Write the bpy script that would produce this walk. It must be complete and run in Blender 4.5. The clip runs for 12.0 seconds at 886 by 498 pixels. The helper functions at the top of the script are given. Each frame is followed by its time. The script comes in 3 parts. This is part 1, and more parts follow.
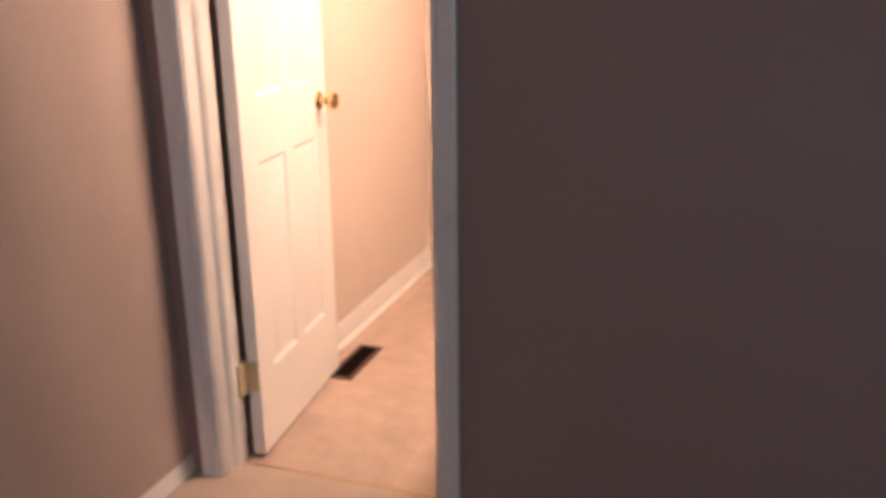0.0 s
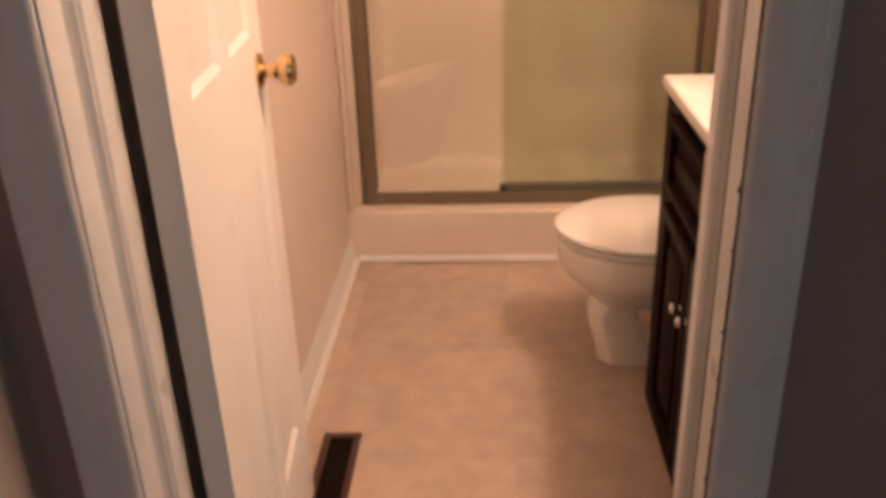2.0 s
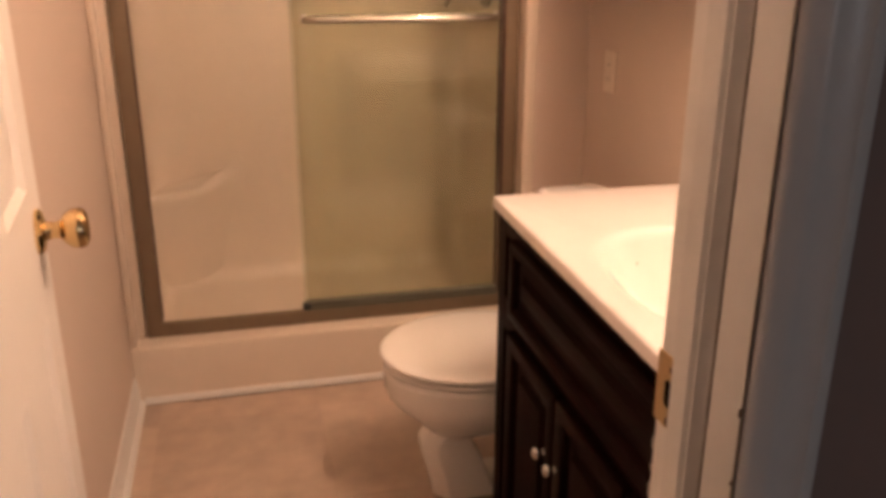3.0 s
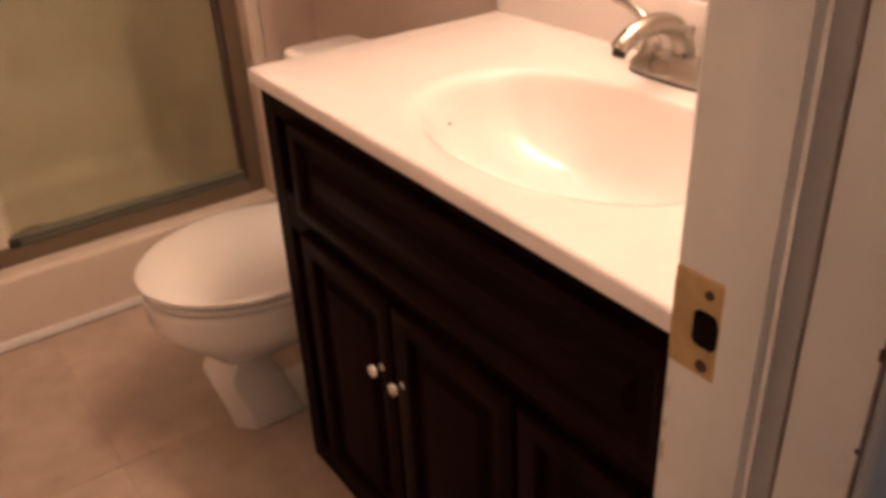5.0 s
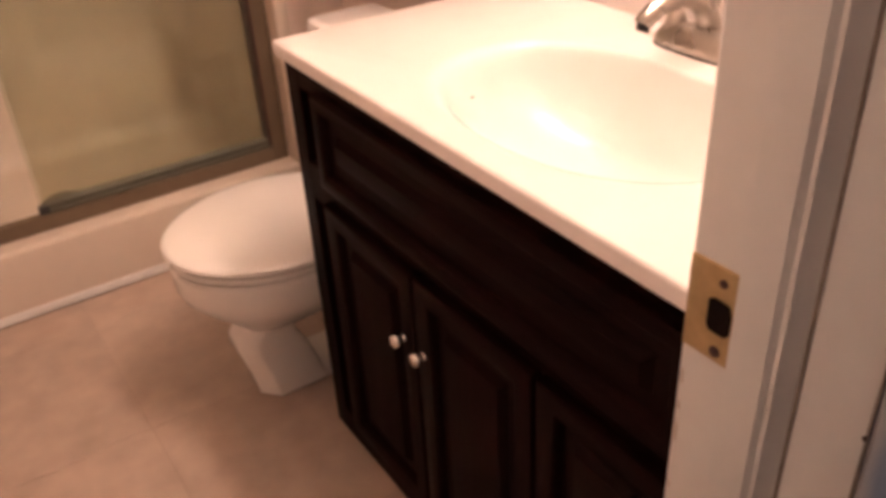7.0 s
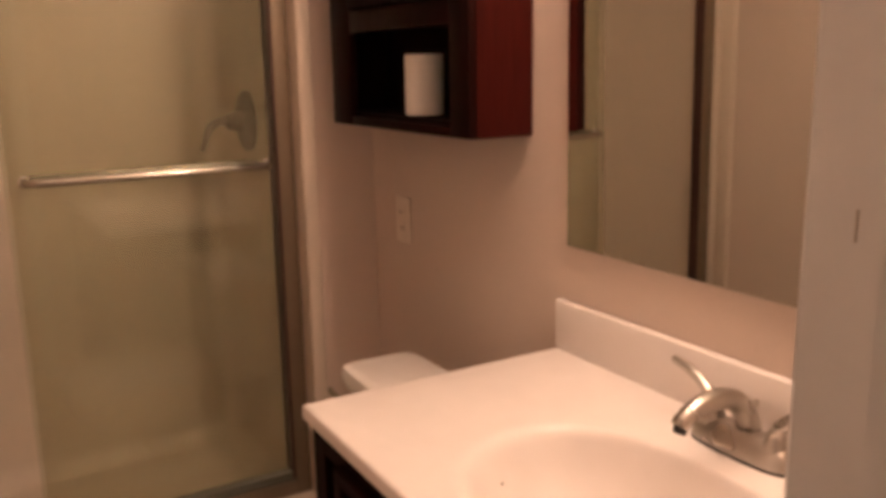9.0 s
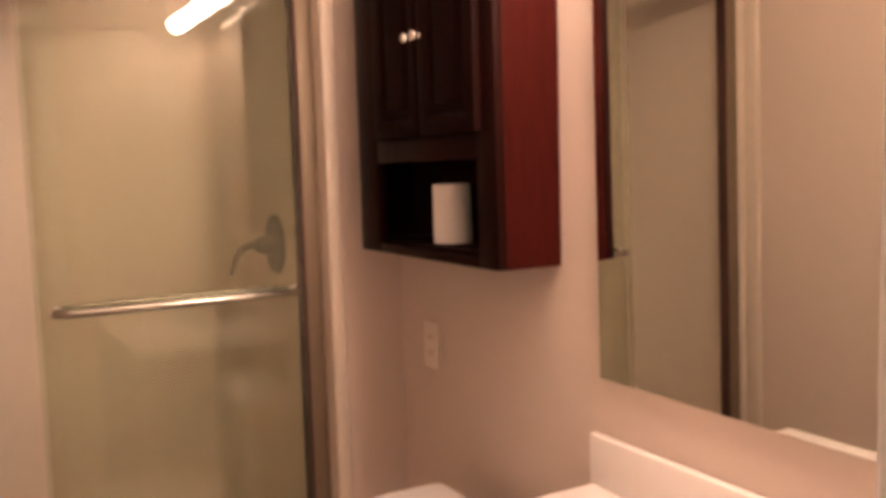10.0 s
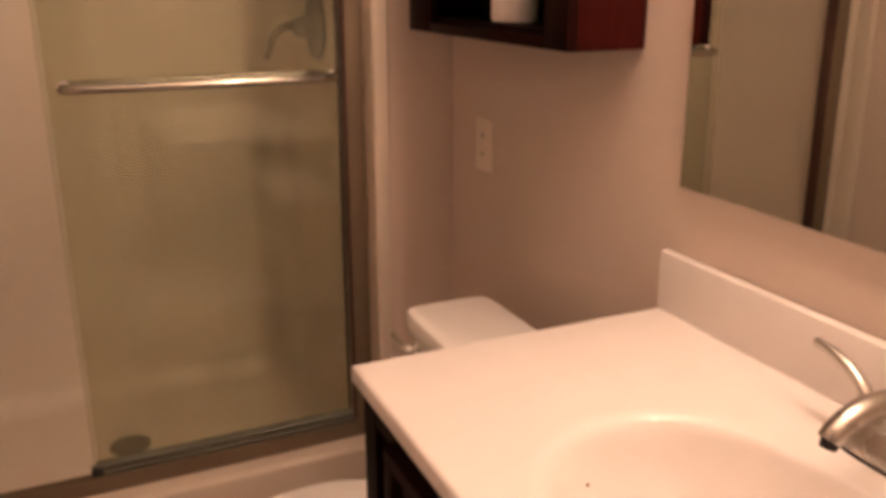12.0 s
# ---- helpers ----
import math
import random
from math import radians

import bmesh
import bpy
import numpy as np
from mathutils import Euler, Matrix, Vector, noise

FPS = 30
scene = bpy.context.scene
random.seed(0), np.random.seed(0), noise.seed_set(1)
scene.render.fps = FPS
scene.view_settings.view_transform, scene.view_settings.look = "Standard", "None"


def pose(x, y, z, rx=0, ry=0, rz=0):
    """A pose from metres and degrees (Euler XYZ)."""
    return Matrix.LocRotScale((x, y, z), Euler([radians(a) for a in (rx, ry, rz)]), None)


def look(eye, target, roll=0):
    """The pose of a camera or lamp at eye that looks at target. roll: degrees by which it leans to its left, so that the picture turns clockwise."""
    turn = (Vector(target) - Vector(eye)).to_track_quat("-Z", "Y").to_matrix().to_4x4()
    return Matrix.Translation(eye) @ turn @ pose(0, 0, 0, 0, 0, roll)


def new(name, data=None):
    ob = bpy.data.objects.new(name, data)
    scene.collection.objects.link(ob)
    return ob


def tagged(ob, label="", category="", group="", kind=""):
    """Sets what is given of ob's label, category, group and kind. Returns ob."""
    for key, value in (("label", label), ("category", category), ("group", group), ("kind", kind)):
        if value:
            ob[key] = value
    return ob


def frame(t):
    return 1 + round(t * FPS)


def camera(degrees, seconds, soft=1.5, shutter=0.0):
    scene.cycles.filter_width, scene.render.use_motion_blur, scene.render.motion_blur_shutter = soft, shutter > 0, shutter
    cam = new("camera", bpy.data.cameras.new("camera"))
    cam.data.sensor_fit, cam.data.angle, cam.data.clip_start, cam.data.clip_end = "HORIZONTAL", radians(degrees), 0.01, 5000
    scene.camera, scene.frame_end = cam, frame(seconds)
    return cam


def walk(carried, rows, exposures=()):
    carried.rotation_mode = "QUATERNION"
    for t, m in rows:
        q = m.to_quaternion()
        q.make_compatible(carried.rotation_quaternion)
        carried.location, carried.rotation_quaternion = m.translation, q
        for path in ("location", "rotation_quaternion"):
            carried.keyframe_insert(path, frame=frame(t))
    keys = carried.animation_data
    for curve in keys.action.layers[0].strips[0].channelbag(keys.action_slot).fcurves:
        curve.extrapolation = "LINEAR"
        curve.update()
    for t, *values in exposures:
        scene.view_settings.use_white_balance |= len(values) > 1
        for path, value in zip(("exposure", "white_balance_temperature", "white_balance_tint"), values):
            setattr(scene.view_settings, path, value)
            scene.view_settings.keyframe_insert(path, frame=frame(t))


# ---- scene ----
from mathutils.bvhtree import BVHTree

cam = camera(54.7, 12.0, soft=4.4)
PATH = [
    (0, (1.305, -1.867, 1.278), (0.696, -0.055, 0.689), -0.7),
    (0.5, (1.037, -1.581, 1.262), (0.463, 0.26, 0.731), -2.0),
    (1, (0.738, -1.325, 1.246), (0.361, 0.552, 0.667), -1.7),
    (1.5, (0.585, -1.092, 1.246), (0.408, 0.721, 0.422), -2.5),
    (2, (0.473, -0.86, 1.249), (0.364, 0.959, 0.425), -2.0),
    (2.5, (0.384, -0.718, 1.274), (0.512, 1.141, 0.547), 0.2),
    (3, (0.357, -0.611, 1.294), (0.799, 1.222, 0.627), 0.1),
    (3.2, (0.363, -0.535, 1.286), (0.876, 1.277, 0.612), -1.0),
    (4.8, (0.344, -0.283, 1.226), (1.29, 1.164, 0.221), -4.0),
    (5, (0.348, -0.28, 1.224), (1.321, 1.163, 0.239), -2.8),
    (5.5, (0.338, -0.293, 1.231), (1.211, 1.132, 0.132), -4.0),
    (6, (0.341, -0.293, 1.23), (1.193, 1.101, 0.076), -3.1),
    (6.5, (0.343, -0.293, 1.229), (1.183, 1.098, 0.062), -3.4),
    (7, (0.347, -0.285, 1.242), (1.25, 1.155, 0.187), -3.4),
    (7.2, (0.372, -0.27, 1.237), (1.281, 1.224, 0.266), -3.8),
    (8.8, (0.404, -0.225, 1.345), (1.368, 1.438, 0.795), -1.9),
    (9, (0.397, -0.225, 1.347), (1.387, 1.459, 0.919), -1.0),
    (9.5, (0.398, -0.215, 1.382), (1.33, 1.529, 1.077), -1.2),
    (9.8, (0.411, -0.204, 1.391), (1.373, 1.536, 1.171), -1.3),
    (10, (0.397, -0.205, 1.397), (1.363, 1.536, 1.209), -1.7),
    (10.5, (0.401, -0.19, 1.388), (1.356, 1.548, 1.128), -2.1),
    (11, (0.415, -0.136, 1.358), (1.386, 1.582, 1.033), 0.2),
    (11.5, (0.428, -0.077, 1.318), (1.251, 1.685, 0.85), 1.9),
    (11.8, (0.479, -0.025, 1.309), (1.281, 1.737, 0.808), 0.8),
    (12, (0.522, -0.008, 1.318), (1.319, 1.721, 0.706), -0.0),
]
EXPOSURES = [(0, 1.12, 6150, 12), (0.5, 0.9, 6150, 12), (1, 0.5, 6250, 12), (1.5, 0.5, 6350, 11), (2, 0.38, 6550, 10), (2.5, 0.18, 6700, 10), (3, 0.05, 6700, 10), (5, -0.12, 6350, 10), (6, 0.10, 6150, 11), (6.5, 0.24, 5850, 13), (7.2, 0.22, 6000, 12), (8.8, -0.6, 6450, 10), (9.5, -0.32, 6350, 10), (10, -0.02, 6100, 10), (10.5, 0.05, 6150, 10), (11, -0.02, 6350, 10), (12, -0.44, 6450, 10)]
walk(cam, [(t, look(eye, target, roll)) for t, eye, target, roll in PATH], EXPOSURES)

# ---- world and light ----
world = bpy.data.worlds.new("dusk")
scene.world = world
world.use_nodes = True
world.node_tree.nodes["Background"].inputs[0].default_value = (0.35, 0.45, 0.65, 1)
world.node_tree.nodes["Background"].inputs[1].default_value = 0.05
BULB = 230.0
BULB_COLOUR = (1.0, 0.67, 0.49)
WINDOW_POWER = 10.8
win = new("window_light", bpy.data.lights.new("window_light", "AREA"))
win.data.shape, win.data.size, win.data.size_y = "RECTANGLE", 1.2, 1.0
win.data.energy, win.data.color = WINDOW_POWER, (0.84, 0.89, 1.0)
win.matrix_basis = look((1.95, -4.27, 1.5), (1.95, 0.0, 1.5))

# sizes of the place
W = 1.380       # inner face of the bathroom's right wall
YC = 1.793      # front of the shower curb
ZC = 0.186       # top of the curb
YF = 1.856      # front of the shower door frame
XJL, XJR = 0.091, 0.697   # faces of the two door jambs
WO, WI = -0.127, -0.008   # outer and inner face of the doorway wall
XB = -0.012     # bedroom's left wall
H = 2.42        # ceiling
ZT = 0.815      # counter top
YV = 1.002      # far end of the counter
XV = 0.851      # front of the counter


# ---- materials ----
def mat(name, colour, rough=0.5, metal=0.0, vary=0.06, grain=8.0, stain=1.2, bump=0.0, bump_scale=200.0,
        spec=0.5, coat=0.0, island=0.0, stretch=(1, 1, 1), rough_vary=0.08, coat_rough=0.015):
    m = bpy.data.materials.new(name)
    m.use_nodes = True
    nt = m.node_tree
    b = nt.nodes["Principled BSDF"]
    b.inputs["Metallic"].default_value = metal
    b.inputs["Specular IOR Level"].default_value = spec
    b.inputs["Coat Weight"].default_value = coat
    b.inputs["Coat Roughness"].default_value = coat_rough
    tc = nt.nodes.new("ShaderNodeTexCoord")
    mp = nt.nodes.new("ShaderNodeMapping")
    mp.inputs["Scale"].default_value = stretch
    nt.links.new(tc.outputs["Object"], mp.inputs["Vector"])
    fine = nt.nodes.new("ShaderNodeTexNoise")
    fine.inputs["Scale"].default_value, fine.inputs["Detail"].default_value = grain * 10, 6
    big = nt.nodes.new("ShaderNodeTexNoise")
    big.inputs["Scale"].default_value, big.inputs["Detail"].default_value = stain * 3, 3
    for n in (fine, big):
        nt.links.new(mp.outputs[0], n.inputs["Vector"])
    add = nt.nodes.new("ShaderNodeMath")
    add.operation = "ADD"
    nt.links.new(fine.outputs[0], add.inputs[0])
    nt.links.new(big.outputs[0], add.inputs[1])
    last = add
    if island:
        info = nt.nodes.new("ShaderNodeObjectInfo")
        mul = nt.nodes.new("ShaderNodeMath")
        mul.operation = "MULTIPLY_ADD"
        mul.inputs[1].default_value = island
        nt.links.new(info.outputs["Random"], mul.inputs[0])
        nt.links.new(add.outputs[0], mul.inputs[2])
        last = mul
    ramp = nt.nodes.new("ShaderNodeMapRange")
    ramp.inputs[1].default_value, ramp.inputs[2].default_value = 0.6, 1.4 + island
    ramp.inputs[3].default_value, ramp.inputs[4].default_value = 1 - vary, 1 + vary
    nt.links.new(last.outputs[0], ramp.inputs[0])
    mix = nt.nodes.new("ShaderNodeVectorMath")
    mix.operation = "SCALE"
    mix.inputs[0].default_value = colour
    nt.links.new(ramp.outputs[0], mix.inputs["Scale"])
    nt.links.new(mix.outputs[0], b.inputs["Base Color"])
    rr = nt.nodes.new("ShaderNodeMapRange")
    rr.inputs[1].default_value, rr.inputs[2].default_value = 0.3, 0.7
    rr.inputs[3].default_value, rr.inputs[4].default_value = max(rough - rough_vary, 0.0), min(rough + rough_vary, 1)
    nt.links.new(big.outputs[0], rr.inputs[0])
    nt.links.new(rr.outputs[0], b.inputs["Roughness"])
    if bump:
        bn = nt.nodes.new("ShaderNodeTexNoise")
        bn.inputs["Scale"].default_value, bn.inputs["Detail"].default_value = bump_scale, 4
        nt.links.new(mp.outputs[0], bn.inputs["Vector"])
        bp = nt.nodes.new("ShaderNodeBump")
        bp.inputs["Strength"].default_value, bp.inputs["Distance"].default_value = bump, 0.002
        nt.links.new(bn.outputs[0], bp.inputs["Height"])
        nt.links.new(bp.outputs[0], b.inputs["Normal"])
    return m


def emitter(name, colour, strength):
    m = bpy.data.materials.new(name)
    m.use_nodes = True
    b = m.node_tree.nodes["Principled BSDF"]
    b.inputs["Base Color"].default_value = (0.9, 0.9, 0.9, 1)
    b.inputs["Emission Color"].default_value = (*colour, 1)
    b.inputs["Emission Strength"].default_value = strength
    return m


def glass(name, colour, rough=0.0, haze=0.0):
    m = bpy.data.materials.new(name)
    m.use_nodes = True
    nt = m.node_tree
    b = nt.nodes["Principled BSDF"]
    b.inputs["Base Color"].default_value = (*colour, 1)
    b.inputs["Roughness"].default_value = rough
    b.inputs["Transmission Weight"].default_value = 1.0
    b.inputs["IOR"].default_value = 1.40
    if haze:
        # a thin, uneven film of dried hard water
        tc = nt.nodes.new("ShaderNodeTexCoord")
        mp = nt.nodes.new("ShaderNodeMapping")
        mp.inputs["Scale"].default_value = (5, 5, 1.3)
        noise = nt.nodes.new("ShaderNodeTexNoise")
        noise.inputs["Scale"].default_value, noise.inputs["Detail"].default_value = 1.6, 5
        ramp = nt.nodes.new("ShaderNodeMapRange")
        ramp.inputs[1].default_value, ramp.inputs[2].default_value = 0.3, 0.7
        ramp.inputs[3].default_value, ramp.inputs[4].default_value = haze * 0.6, haze * 1.4
        film = nt.nodes.new("ShaderNodeBsdfDiffuse")
        film.inputs["Color"].default_value = (0.55, 0.54, 0.42, 1)
        mixed = nt.nodes.new("ShaderNodeMixShader")
        nt.links.new(tc.outputs["Object"], mp.inputs["Vector"])
        nt.links.new(mp.outputs[0], noise.inputs["Vector"])
        nt.links.new(noise.outputs[0], ramp.inputs[0])
        nt.links.new(ramp.outputs[0], mixed.inputs[0])
        nt.links.new(b.outputs[0], mixed.inputs[1])
        nt.links.new(film.outputs[0], mixed.inputs[2])
        nt.links.new(mixed.outputs[0], nt.nodes["Material Output"].inputs["Surface"])
    return m


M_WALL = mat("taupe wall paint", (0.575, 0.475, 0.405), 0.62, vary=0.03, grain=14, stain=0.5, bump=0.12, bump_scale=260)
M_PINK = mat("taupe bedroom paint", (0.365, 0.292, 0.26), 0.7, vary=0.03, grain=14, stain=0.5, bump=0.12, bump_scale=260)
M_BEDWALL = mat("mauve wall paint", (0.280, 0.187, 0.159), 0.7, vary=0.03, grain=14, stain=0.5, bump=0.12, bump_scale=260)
M_CEIL = mat("white ceiling paint", (0.78, 0.76, 0.73), 0.85, vary=0.03, bump=0.3, bump_scale=120)
M_TRIM = mat("white semi gloss trim paint", (0.65, 0.63, 0.60), 0.34, vary=0.04, grain=5, stain=2, bump=0.06, bump_scale=90)
M_DOOR = mat("white door paint", (0.78, 0.75, 0.71), 0.34, vary=0.03, grain=20, stain=1, bump=0.1, bump_scale=60, stretch=(1, 1, 0.12))
M_TILE = mat("tan vinyl tile", (0.41, 0.31, 0.245), 0.5, vary=0.25, grain=1.6, stain=2.2, bump=0.1, bump_scale=90, island=0.35)
M_JOINT = mat("tile joint", (0.385, 0.29, 0.228), 0.8, vary=0.1)
M_CARPET = mat("beige carpet", (0.42, 0.33, 0.27), 0.95, vary=0.18, grain=30, stain=2, bump=0.9, bump_scale=500)
M_ACRYL = mat("almond fibreglass", (0.60, 0.515, 0.425), 0.46, vary=0.02, grain=3, stain=0.8, spec=0.4, rough_vary=0.02)
M_PORC = mat("white porcelain", (0.82, 0.79, 0.75), 0.03, vary=0.015, coat=0.5, rough_vary=0.005)
M_SEAT = mat("white plastic seat", (0.82, 0.79, 0.75), 0.0, vary=0.015, spec=0.7, coat=1.0, rough_vary=0.0, coat_rough=0.0)
M_COUNTER = mat("cultured marble", (0.775, 0.722, 0.685), 0.14, vary=0.03, grain=2, stain=1.6, coat=0.3, rough_vary=0.05)
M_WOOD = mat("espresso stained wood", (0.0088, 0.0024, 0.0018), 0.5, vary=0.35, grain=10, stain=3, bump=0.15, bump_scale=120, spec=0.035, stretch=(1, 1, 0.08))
M_WOODH = mat("espresso stained wood sideways", (0.0088, 0.0024, 0.0018), 0.5, vary=0.35, grain=10, stain=3, bump=0.15, bump_scale=120, spec=0.035, stretch=(1, 0.08, 1))
# one cherry in two tones: shaded face frame, side lit by the lamp
M_CHERRY_SHADED = mat("cherry wood in its shaded tone", (0.012, 0.0030, 0.0024), 0.42, vary=0.3, grain=10, stain=3, bump=0.12, bump_scale=120, spec=0.05, stretch=(1, 1, 0.08))
M_CHERRY_LIT = mat("cherry wood in its lit tone", (0.031, 0.0043, 0.0031), 0.38, vary=0.3, grain=10, stain=3, bump=0.12, bump_scale=120, spec=0.05, stretch=(1, 1, 0.08))
M_NICKEL = mat("brushed nickel", (0.47, 0.44, 0.40), 0.30, 1.0, vary=0.05, grain=20, stain=3)
M_DARKNICKEL = mat("tarnished nickel", (0.15, 0.125, 0.09), 0.45, 0.7, vary=0.1, grain=20, stain=3)
M_RAIL = mat("grey green anodised rail", (0.080, 0.078, 0.055), 0.5, 0.35, vary=0.08, grain=20, stain=2)
M_FRAME = mat("satin nickel frame", (0.19, 0.142, 0.094), 0.55, 0.4, vary=0.06, grain=20, stain=2, stretch=(0.2, 0.2, 0.2))
M_CHROME = mat("polished chrome", (0.80, 0.79, 0.77), 0.10, 1.0, vary=0.02, rough_vary=0.03)
M_BAR = mat("worn chrome bar", (0.42, 0.395, 0.35), 0.18, 1.0, vary=0.06, grain=20, stain=6)
M_GAP = mat("dirty paint seam", (0.20, 0.16, 0.13), 0.9, vary=0.4, grain=6, stain=14)
M_BRASS = mat("polished brass", (0.64, 0.46, 0.23), 0.14, 1.0, vary=0.06, grain=6, stain=4)
M_OLDBRASS = mat("dull brass", (0.42, 0.29, 0.14), 0.42, 0.8, vary=0.25, grain=8, stain=12)
M_HINGE = mat("paint flecked brass", (0.62, 0.53, 0.32), 0.5, 0.4, vary=0.15, grain=8, stain=8)
M_BRONZE = mat("brown painted steel", (0.055, 0.019, 0.012), 0.65, 0.0, vary=0.2, grain=10)
M_DARK = mat("dark hollow", (0.010, 0.006, 0.005), 0.9, vary=0.1, spec=0.05)
M_BLACK = mat("black rubber", (0.015, 0.014, 0.013), 0.6, vary=0.1)
M_PAPER = mat("white tissue paper", (0.80, 0.76, 0.70), 0.95, vary=0.04, grain=12, bump=0.4, bump_scale=160)
M_CARD = mat("grey cardboard", (0.35, 0.28, 0.20), 0.9)
M_PLASTIC = mat("ivory plastic", (0.70, 0.61, 0.52), 0.35, vary=0.02)
M_MIRROR = mat("silvered mirror", (0.74, 0.755, 0.70), 0.015, 1.0, vary=0.004, rough_vary=0.005)
M_GLASS = glass("greenish shower glass", (0.855, 0.858, 0.765), haze=0.035)
M_BULB = emitter("lit frosted bulb", BULB_COLOUR, BULB)
M_DENT = mat("scuffed paint", (0.50, 0.44, 0.38), 0.8, vary=0.2)
M_CHIP = mat("bare wood chip", (0.09, 0.045, 0.028), 0.8, vary=0.3)


# ---- mesh helpers ----
def finish(bm, smooth=True):
    bmesh.ops.recalc_face_normals(bm, faces=bm.faces)
    if smooth:
        for f in bm.faces:
            f.smooth = True
        for e in bm.edges:
            if len(e.link_faces) == 2 and e.calc_face_angle(0) > radians(32):
                e.smooth = False
    return bm


def box(x0, y0, z0, x1, y1, z1, bevel=0.0, seg=2, bm=None):
    part_bm = bmesh.new()
    bmesh.ops.create_cube(part_bm, size=1)
    bmesh.ops.transform(part_bm, verts=part_bm.verts, matrix=Matrix.LocRotScale(
        ((x0 + x1) / 2, (y0 + y1) / 2, (z0 + z1) / 2), None, (abs(x1 - x0), abs(y1 - y0), abs(z1 - z0))))
    if bevel:
        bmesh.ops.bevel(part_bm, geom=list(part_bm.edges), offset=bevel, segments=seg, profile=0.5, affect="EDGES")
    return merge(bm, part_bm)


def merge(bm, other):
    if bm is None:
        return other
    me = bpy.data.meshes.new("tmp")
    other.to_mesh(me)
    other.free()
    bm.from_mesh(me)
    bpy.data.meshes.remove(me)
    return bm


def rings(loops, closed=True, cap=True):
    """A skin over rows of points, each row closed."""
    bm = bmesh.new()
    rows = [[bm.verts.new(p) for p in row] for row in loops]
    n = len(rows[0])
    for a, b in zip(rows, rows[1:]):
        for i in range(n if closed else n - 1):
            bm.faces.new((a[i], a[(i + 1) % n], b[(i + 1) % n], b[i]))
    if cap:
        bm.faces.new(list(reversed(rows[0])))
        bm.faces.new(rows[-1])
    return bm


def lathe(profile, m=Matrix(), steps=24):
    """Turns (radius, height) pairs round z, then places them by m."""
    loops = [[m @ Vector((max(r, 1e-4) * math.cos(a), max(r, 1e-4) * math.sin(a), h))
              for a in [math.tau * i / steps for i in range(steps)]] for r, h in profile]
    return rings(loops)


def tube(points, radius, steps=12, flat=1.0):
    """A round bar along points; radius may be a list."""
    pts = [Vector(p) for p in points]
    rad = radius if isinstance(radius, (list, tuple)) else [radius] * len(pts)
    loops = []
    side = None
    for i, p in enumerate(pts):
        d = (pts[min(i + 1, len(pts) - 1)] - pts[max(i - 1, 0)]).normalized()
        if side is None:
            side = d.orthogonal().normalized()
        side = (side - d * side.dot(d)).normalized()
        up = d.cross(side)
        loops.append([p + rad[i] * (math.cos(a) * side + flat * math.sin(a) * up)
                      for a in [math.tau * k / steps for k in range(steps)]])
    return rings(loops)


def smooth_path(points, n=6):
    """Catmull-Rom points through the given ones."""
    p = [Vector(q) for q in points]
    p = [2 * p[0] - p[1]] + p + [2 * p[-1] - p[-2]]
    out = []
    for i in range(1, len(p) - 2):
        for k in range(n):
            t = k / n
            out.append(0.5 * ((2 * p[i]) + (p[i + 1] - p[i - 1]) * t + (2 * p[i - 1] - 5 * p[i] + 4 * p[i + 1] - p[i + 2]) * t * t
                              + (3 * p[i] - p[i - 1] - 3 * p[i + 1] + p[i + 2]) * t ** 3))
    return out + [p[-2]]


def prism(outline, origin, u, v, along):
    """Extrudes a 2D outline, laid on axes u and v at origin, by the vector along."""
    o, u, v, along = Vector(origin), Vector(u), Vector(v), Vector(along)
    a = [o + u * p + v * q for p, q in outline]
    return rings([a, [p + along for p in a]])


def part(name, bm, material, parent=None, label="", smooth=True):
    me = bpy.data.meshes.new(name)
    finish(bm, smooth).to_mesh(me)
    bm.free()
    me.materials.append(material)
    ob = new(name, me)
    if parent is not None:
        ob.parent = parent
    if label:
        ob["label"] = label
    return ob


def thing(name, label, category, group="", at=(0, 0, 0)):
    ob = new(name)
    ob.empty_display_size = 0.05
    ob.location = at
    return tagged(ob, label, category, group)


def structure(name, bm, material, label, category, smooth=True):
    return tagged(part(name, bm, material, None, "", smooth), label, category, kind="structure")


def panelled(x, y0, y1, z0, z1, thick, rail, depth, groove=0.012, raise_in=0.022):
    """A door or drawer front in the plane of x that faces -x: a frame, a sunk groove and a raised centre."""
    bm = bmesh.new()

    def ring(dx, inset):
        return [bm.verts.new((x + dx, y, z)) for y, z in
                ((y0 + inset, z0 + inset), (y1 - inset, z0 + inset), (y1 - inset, z1 - inset), (y0 + inset, z1 - inset))]
    rows = [ring(thick, 0), ring(0.005, 0), ring(0.0015, 0.0015), ring(0, 0.005), ring(0, rail - 0.008), ring(0.0015, rail - 0.004), ring(0.005, rail - 0.001),
            ring(depth, rail + 0.003), ring(depth, rail + groove), ring(0.004, rail + groove + raise_in), ring(0.003, rail + groove + raise_in + 0.004)]
    for a, b in zip(rows, rows[1:]):
        for i in range(4):
            bm.faces.new((a[i], a[(i + 1) % 4], b[(i + 1) % 4], b[i]))
    bm.faces.new(rows[-1])
    bm.faces.new(list(reversed(rows[0])))
    return bm


